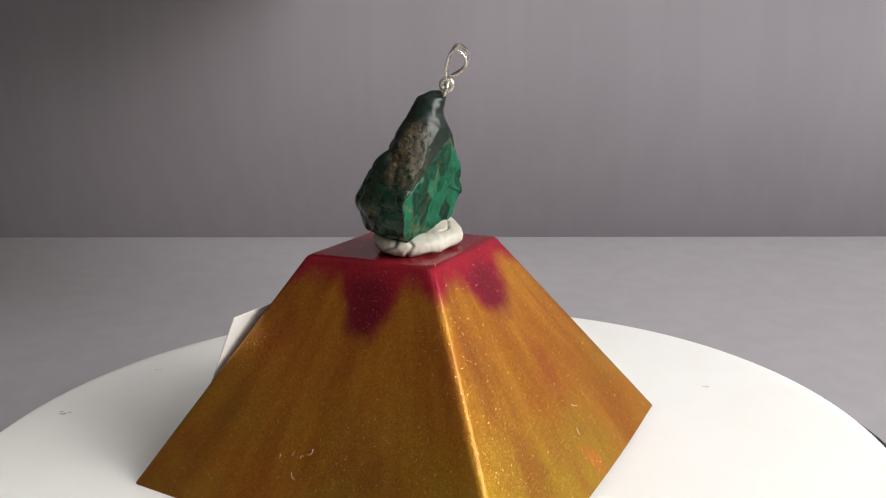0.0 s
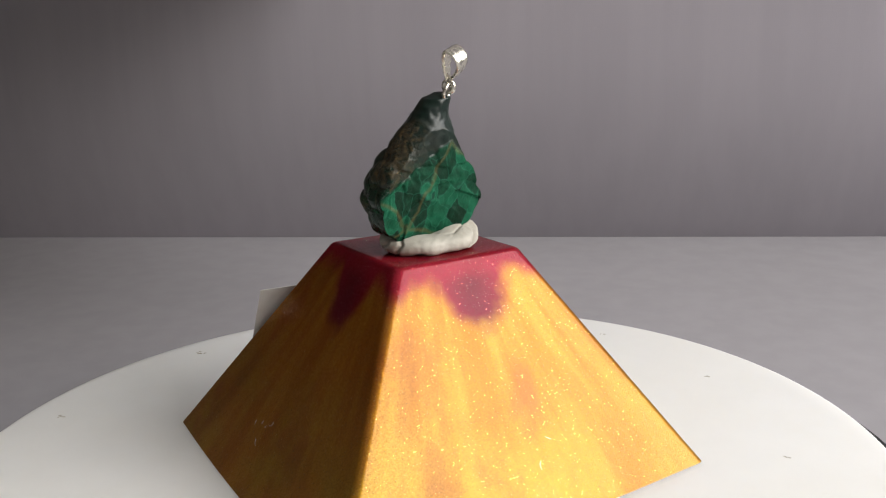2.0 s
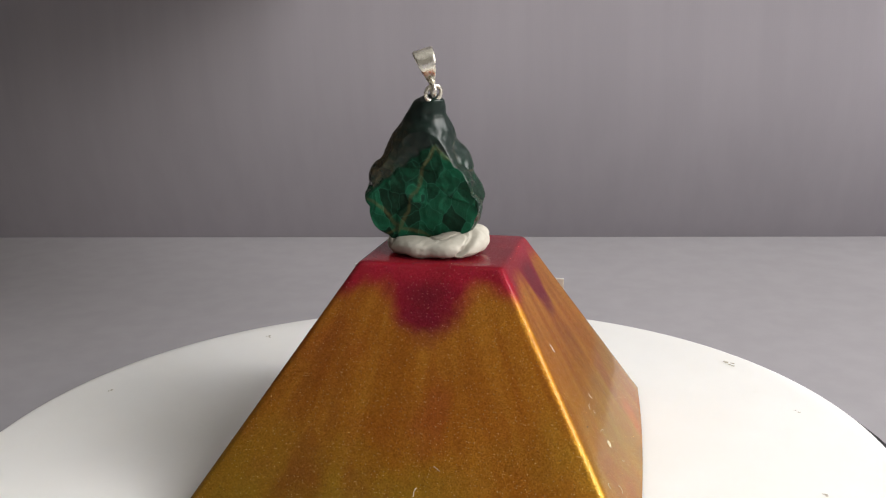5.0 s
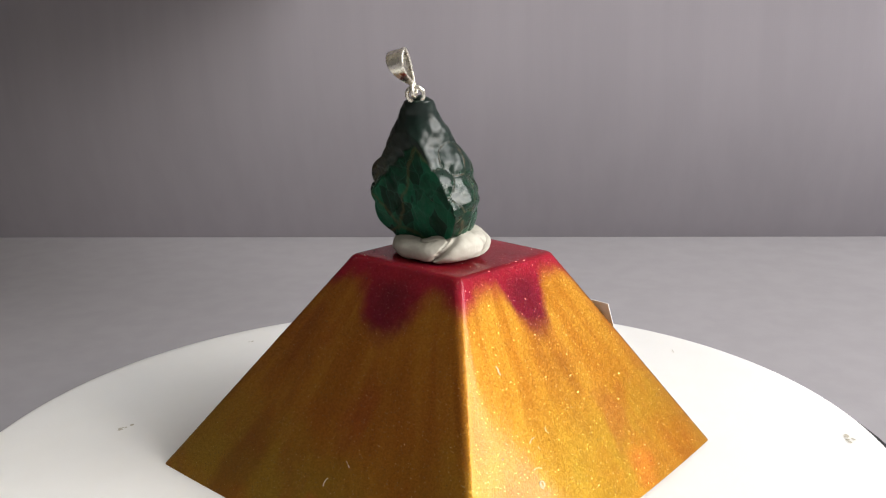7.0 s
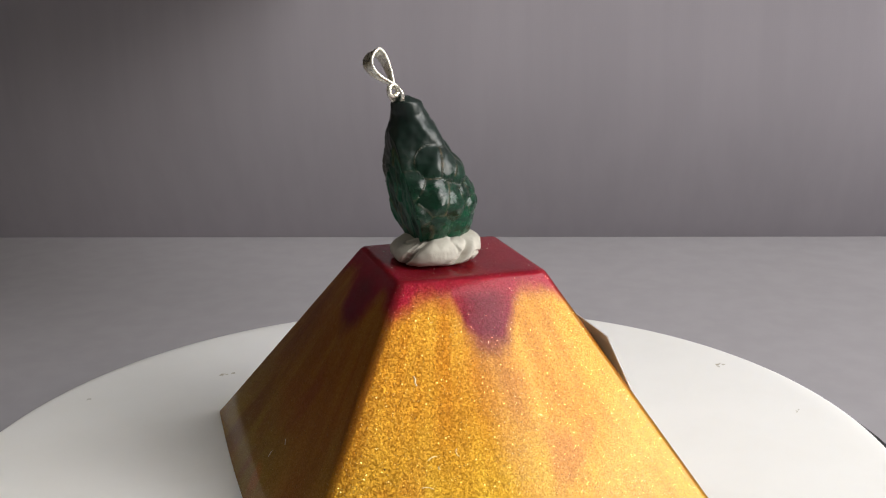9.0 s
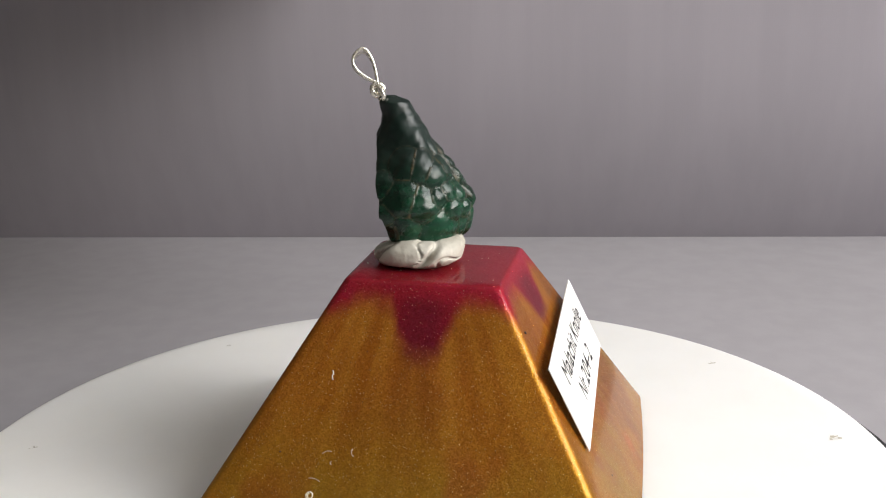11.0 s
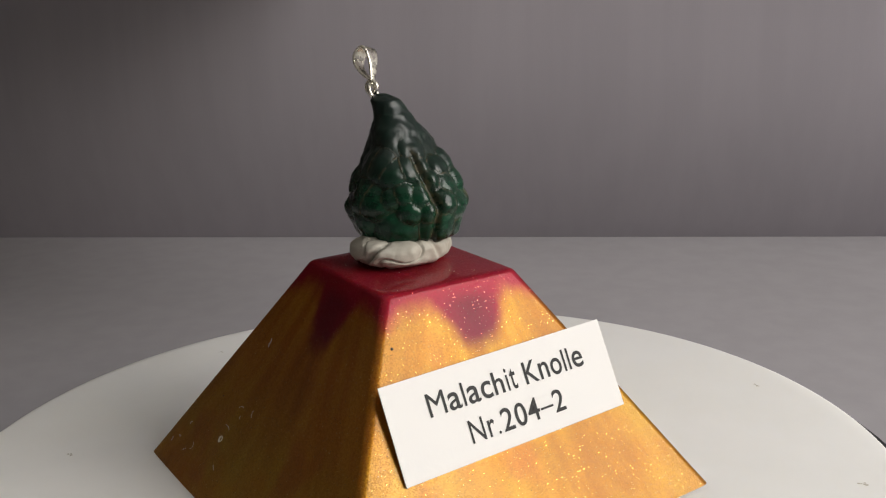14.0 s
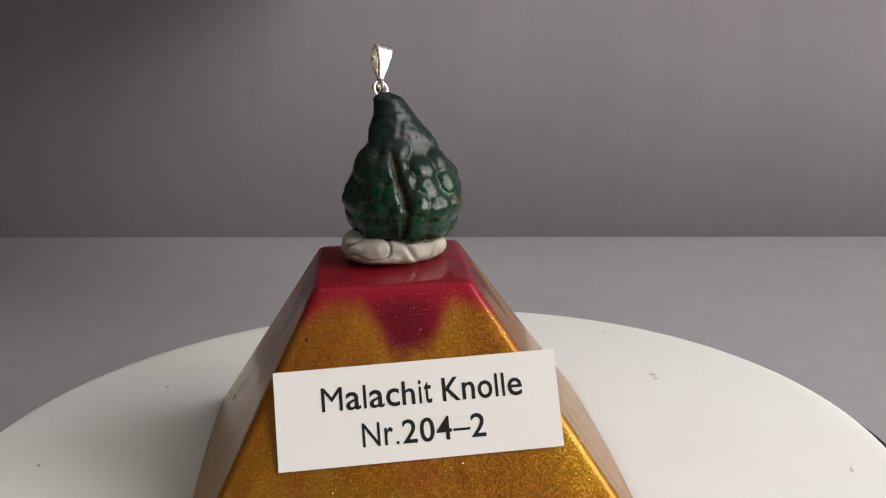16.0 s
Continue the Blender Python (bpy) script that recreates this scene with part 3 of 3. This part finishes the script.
def build_stone(parent):
    """A pear-shaped nodule: lofted sections, a broken flat side, and grape-like lobes."""
    # height above the table of the platter, centre x and y, mean radius, and the second and third harmonics, in mm
    sections = ((46.0, 0.0, 1.9, 0.6, 0, 0, 0, 0), (47.4, -0.1, 1.9, 5.6, -0.3, 0.4, 0, 0.5), (50.2, -0.5, 3.0, 8.8, 0, 0.7, 0, 0.5),
                (56.1, -0.7, 3.0, 10.5, 0, 1.2, -0.2, 0.5), (61.9, 0.15, 2.5, 8.8, -0.5, 1.0, 0.2, 0), (67.6, 1.2, 2.2, 6.0, -0.6, 0.6, 0.5, -0.3),
                (73.3, 3.1, 2.2, 3.2, -0.2, 0.1, -0.1, 0.1), (76.0, 4.3, 2.7, 2.5, 0, 0, 0, 0), (77.2, 5.0, 2.9, 0.5, 0, 0, 0, 0))
    sec = np.array(sections) / 1000
    nz, na = 190, 260
    s = np.linspace(0, 1, nz)
    knots = np.linspace(0, 1, len(sec))
    # smooth the loft by averaging a fine linear one
    fine = np.linspace(-0.1, 1.1, 1201)
    cols = []
    for c in range(sec.shape[1]):
        v = np.interp(fine, knots, sec[:, c])
        k = np.hanning(91)
        v2 = np.convolve(np.pad(v, 45, mode="edge"), k / k.sum(), "valid")
        v2 = v2 if c else np.interp(fine, knots, sec[:, 0])
        cols.append(np.interp(s, fine, v2))
    zc, cx, cy, c0, c2, s2, c3, s3 = cols
    c0[0], c0[-1] = 0.0004, 0.0004
    th = np.linspace(0, 2 * math.pi, na, endpoint=False)
    T, Z = np.meshgrid(th, zc)
    k2 = lambda v: v[:, None]
    h = k2(c0) + k2(c2) * np.cos(2 * T) + k2(s2) * np.sin(2 * T) + k2(c3) * np.cos(3 * T) + k2(s3) * np.sin(3 * T)
    dh = -2 * k2(c2) * np.sin(2 * T) + 2 * k2(s2) * np.cos(2 * T) - 3 * k2(c3) * np.sin(3 * T) + 3 * k2(s3) * np.cos(3 * T)
    # fuller on the side that was broken off flat
    ang = np.angle(np.exp(1j * (T - radians(-31))))
    h = h + 0.0022 * np.exp(-(ang / 1.0) ** 4) * ease(0.047, 0.052, Z) * (1 - ease(0.0640, 0.0730, Z))
    X = k2(cx) + h * np.cos(T) - 0.8 * dh * np.sin(T)
    Y = k2(cy) + h * np.sin(T) + 0.8 * dh * np.cos(T)
    P = np.stack([X, Y, Z], -1)
    out = np.stack([np.cos(T), np.sin(T), np.clip((0.0535 - Z) * -45, -0.8, 0.35)], -1)
    out /= np.linalg.norm(out, axis=-1, keepdims=True)
    # bearing, height and size of each grape-like lobe
    lobes_a = ((101, 50.8, 5.6), (150, 51.7, 4.7), (184, 55.8, 3.6), (86, 57.1, 3.7), (116, 59.2, 1.8), (103, 58.4, 1.6), (116, 55.4, 2.0),
               (110, 63.0, 2.9), (133, 58.9, 2.0), (136, 55.3, 2.1), (156, 57.4, 2.8), (171, 60.3, 2.4), (173, 63.5, 2.1), (149, 61.2, 2.1),
               (147, 64.3, 1.9), (152, 67.2, 2.3), (134, 63.6, 2.3), (192, 50.8, 3.8), (206, 60.3, 2.6), (200, 64.3, 2.2), (216, 55.2, 3.5))
    lobes_b = ((62, 58.4, 4.0), (64, 52.3, 3.4), (44, 52.2, 2.6), (24, 61.0, 2.3), (28, 54.6, 2.6), (58, 65.0, 3.0), (84, 64.5, 3.0),
               (-109, 57.5, 2.3), (-91, 57.2, 1.9), (-120, 61.8, 2.4), (-143, 55.6, 3.1), (-109, 52.2, 4.1), (-92, 61.8, 2.4), (-140, 50.8, 3.4),
               (-132, 59.2, 2.3), (-84, 52.0, 3.0))
    # the lobes' common envelope, and the creases where two of them meet
    best = np.full(T.shape, -0.0013)
    second = np.full(T.shape, -0.0013)
    for a, z, r in lobes_a + lobes_b:
        i = int(np.argmin(abs(zc - z / 1000)))
        j = int(round((a % 360) / 360 * na)) % na
        d = P - P[i, j]
        R = r * 1.35 / 1000
        v = np.sqrt(np.clip(1 - (d * d).sum(-1) / (R * R), 0, 1))
        lift = 0.0010 + 0.55 * R * (v - 1)
        second = np.where(lift > best, best, np.maximum(second, lift))
        best = np.maximum(best, lift)
    calm = ease(0.0655, 0.0705, Z)
    crease = np.clip(1 - (best - second) / 0.00016, 0, 1) * (1 - calm)
    edge_side = np.exp(-(np.angle(np.exp(1j * (T - radians(28)))) / 0.55) ** 4)
    disp = best * (1 - 0.45 * edge_side) * (1 - calm) + 0.0005 * calm
    # the deep groove between the two halves of the bunch
    groove = np.exp(-(np.angle(np.exp(1j * (T - radians(143) - 6 * (Z - 0.056)))) / 0.075) ** 2) * ease(0.0465, 0.0490, Z) * (1 - ease(0.0640, 0.0685, Z))
    disp = disp - 0.0013 * groove
    crease = np.maximum(crease, groove)
    # unevenness of the neck
    bumps = np.array([[noise.noise(Vector(q) * 260) * 0.00028 + noise.noise(Vector(q) * 700) * 0.00018 for q in row] for row in P])
    disp = disp * ease(0.0460, 0.0480, Z) + bumps * ease(0.0460, 0.0480, Z) * (1 - ease(0.0768, 0.0772, Z))
    P = P + out * disp[..., None]
    # the broken side: a leaning plane with shallow chips
    way = radians(-31.4)
    chip = np.array([[noise.voronoi(Vector((q[0], q[1], q[2] * 0.8)) * 260)[0][0] + 0.5 * noise.noise(Vector(q) * 500) for q in row] for row in P])
    # conchoidal facets, each a shallow plane of its own lean
    rnd = random.Random(21)
    across = P[..., 0] * -math.sin(way) + P[..., 1] * math.cos(way)
    near, facet = np.full(T.shape, 1.0), np.zeros(T.shape)
    for _ in range(26):
        fx, fz = rnd.uniform(-0.010, 0.010), rnd.uniform(0.047, 0.068)
        lx, lz, lift = rnd.uniform(-0.22, 0.22), rnd.uniform(-0.26, 0.20), rnd.uniform(-0.0003, 0.0003)
        gap = np.hypot(across - fx, 0.8 * (P[..., 2] - fz))
        facet = np.where(gap < near, lift + lx * (across - fx) + lz * (P[..., 2] - fz), facet)
        near = np.minimum(gap, near)
    above = np.clip(P[..., 2] - 0.0605, 0, None)
    reach = 0.0031 + 0.24 * (P[..., 2] - 0.056) - 0.08 * above + 0.0003 * (chip - 0.4) + 0.45 * facet * (1 - ease(0.064, 0.070, P[..., 2]))
    over = P[..., 0] * math.cos(way) + P[..., 1] * math.sin(way) - reach
    # the bright break ends upwards in a blunt triangle, with brown rind beside it
    limit = 0.0675 - 0.70 * np.clip(0.0062 - across, 0, None) - 1.0 * np.clip(across - 0.0062, 0, None)
    flat = ease(0.0, 0.0004, over) * ease(-0.0005, 0.0005, limit - P[..., 2] + 0.0014 * (chip - 0.4))
    tilt = 0.24 / (1 + 0.24 ** 2)
    push = np.clip(over, 0, None)
    P = P - np.stack([push * math.cos(way) * (1 - tilt * 0.24), push * math.sin(way) * (1 - tilt * 0.24), -push * tilt], -1)
    rough_side = np.exp(-(np.angle(np.exp(1j * (T - radians(-98)))) / 0.55) ** 2) * ease(0.0585, 0.062, Z) * (1 - ease(0.070, 0.073, Z))
    dirt = np.clip(crease * 0.6 + rough_side * 0.8, 0, 1) * (1 - flat)
    P = P - np.array(STONE_AT)
    verts = [tuple(q) for row in P for q in row]
    faces = [(i * na + j, i * na + (j + 1) % na, (i + 1) * na + (j + 1) % na, (i + 1) * na + j) for i in range(nz - 1) for j in range(na)]
    faces += [tuple(range(na))[::-1], tuple((nz - 1) * na + j for j in range(na))]
    me = bpy.data.meshes.new("stone")
    me.from_pydata(verts, [], faces)
    for name, val in (("cut", flat), ("dirt", dirt)):
        me.attributes.new(name, "FLOAT", "POINT").data.foreach_set("value", val.ravel().astype(np.float32))
    me.materials.append(STONE)
    for f in me.polygons:
        f.use_smooth = True
    ob = new("stone", me)
    ob.parent = parent
    return tagged(ob, "dark green malachite nodule with a broken bright face")


def build_pendant():
    t = holder("malachite_pendant", *STONE_AT)
    tagged(t, "dark green malachite nodule pendant with silver bail", "pendant")
    build_stone(t)
    o = Vector(STONE_AT)
    # strap of the bail: a teardrop in the xz plane, wide at the top
    foot = Vector((0.0070, 0.0024, 0.0793)) - o
    up_way = Vector((0.0026, -0.0027, 0.0069)).normalized()
    hole = Vector((0.12, 0.99, 0))
    hole = (hole - hole.dot(up_way) * up_way).normalized()
    side_way = hole.cross(up_way)
    bm = bmesh.new()
    steps, thick = 72, 0.00056
    places = (-1.0, -0.97, -0.90, -0.78, -0.5, 0.0, 0.5, 0.78, 0.90, 0.97, 1.0)
    rows = len(places)
    line = []
    for i in range(steps):
        a = 2 * math.pi * i / steps
        up = 0.0039 * (1 - math.cos(a))
        side = (0.0040 if a < math.pi else 0.0016) * math.sin(a) * math.sin(a / 2) ** 1.1
        line.append((up, side, 0.0006 + 0.0014 * (up / 0.0078) ** 1.1))
    ring_o, ring_i = [], []
    for i, (up, side, half) in enumerate(line):
        du = line[(i + 1) % steps][0] - line[i - 1][0]
        ds = line[(i + 1) % steps][1] - line[i - 1][1]
        inward = (side_way * -du + up_way * ds).normalized() * thick
        q = foot + up_way * up + side_way * side
        if inward.dot(foot + up_way * 0.005 - q) < 0:
            inward = -inward
        # rounded rims: both faces draw together at the strap's edges
        rims = [max(0.0, 1 - max(0.0, half * (abs(k) - 1) + thick * 0.5) ** 2 / (thick * 0.5) ** 2) ** 0.5 for k in places]
        ring_o.append([bm.verts.new(q + hole * half * k + inward * (0.5 - 0.5 * w)) for k, w in zip(places, rims)])
        ring_i.append([bm.verts.new(q + hole * half * k + inward * (0.5 + 0.5 * w)) for k, w in zip(places, rims)])
    for i in range(steps):
        j = (i + 1) % steps
        for k in range(rows - 1):
            bm.faces.new((ring_o[i][k], ring_o[i][k + 1], ring_o[j][k + 1], ring_o[j][k]))
            bm.faces.new((ring_i[i][k], ring_i[j][k], ring_i[j][k + 1], ring_i[i][k + 1]))
    bmesh.ops.remove_doubles(bm, verts=bm.verts[:], dist=0.00001)
    bmesh.ops.recalc_face_normals(bm, faces=bm.faces)
    bail = part("bail", bm, SILVER, t, "tapered silver bail strap")
    bail.data.set_sharp_from_angle(angle=radians(60))
    # the rings below it
    def ring(name, centre, axis, radius, wire, label):
        q = Vector(axis).to_track_quat("Z", "Y").to_matrix()
        pts = [q @ Vector((radius * math.cos(a), radius * math.sin(a), 0)) + Vector(centre) - o for a in (2 * math.pi * i / 36 for i in range(36))]
        b = bmesh.new()
        tube(b, pts, wire, 10, True)
        return part(name, b, SILVER, t, label)
    ring("bail_loop", (0.0073, 0.0024, 0.0785), (0.1, 1, 0.1), 0.0011, 0.00050, "small silver loop rolled below the bail")
    ring("jump_ring", (0.0069, 0.0026, 0.0777), (1, 0.1, -0.35), 0.0016, 0.00040, "thin silver jump ring through the stone")
    return t


# ---- the putty ----
PUTTY_AT = (0.0008, 0.0046, 0.0444)


def build_putty():
    bm = bmesh.new()
    bmesh.ops.create_icosphere(bm, subdivisions=6, radius=1.0)
    # reach and height of the pressed lump, bearing by bearing
    bearing = (0, 48, 100, 140, 180, 229, 270, 315, 360)
    reach = (9.0, 10.6, 11.1, 9.7, 9.1, 11.0, 9.2, 7.2, 9.0)
    height = (4.8, 6.6, 5.8, 6.4, 6.2, 5.0, 4.2, 4.2, 4.8)

    def eased(table, a):
        return sum(np.interp((a + w) % 360, bearing, table) for w in (-18, -9, 0, 9, 18)) / 5000

    for v in bm.verts:
        d = v.co.normalized()
        a = math.atan2(d.y, d.x)
        deg = math.degrees(a) % 360
        r, tall = eased(reach, deg), eased(height, deg)
        level = math.sqrt(max(0.0, 1 - d.z * d.z))
        boxy = level ** 0.5
        q = Vector((math.cos(a) * r * boxy, math.sin(a) * r * boxy, tall * (0.5 + 0.5 * math.copysign(abs(d.z) ** 0.8, d.z))))
        # folds pinched by fingers
        for fa, depth, lean in ((18, 0.0017, 0.5), (82, 0.0022, 0.35), (168, 0.0007, -0.3)):
            w = a - radians(fa) - lean * d.z
            w = math.atan2(math.sin(w), math.cos(w))
            q -= Vector((d.x, d.y, 0.3)) * depth * math.exp(-(w / 0.075) ** 2) * max(0.0, 1 - 0.7 * abs(d.z))
        nvec = noise.noise(q * 240) * 0.00045 + noise.noise(q * 900) * 0.00012
        seam = abs(noise.noise(q * 130 + Vector((7, 3, 1))))
        nvec -= 0.0007 * max(0.0, 0.05 - seam) / 0.05
        q += d * nvec
        q.z = max(q.z, 0.0)
        v.co = q
    ob = part("putty", bm, PUTTY)
    ob.matrix_world = pose(*PUTTY_AT)
    return tagged(ob, "lump of off-white mounting putty under the pendant", "putty")


build_setting()
turntable, platter = build_turntable()
pyramid = build_pyramid()
label = build_label()
putty = build_putty()
pendant = build_pendant()


def motions():
    times = [0.5 * i for i in range(33)]
    walk(platter, [(t, pose(0, 0, 0, 0, 0, -W_TURN * t)) for t in times])
    for thing, at in ((pyramid, pose(*PYR_AT, 0, 0, PYR_TURN)), (label, label_pose()), (putty, pose(*PUTTY_AT)), (pendant, pose(*STONE_AT))):
        walk(thing, [(t, pose(0, 0, 0, 0, 0, -W_TURN * t) @ at) for t in times])


motions()
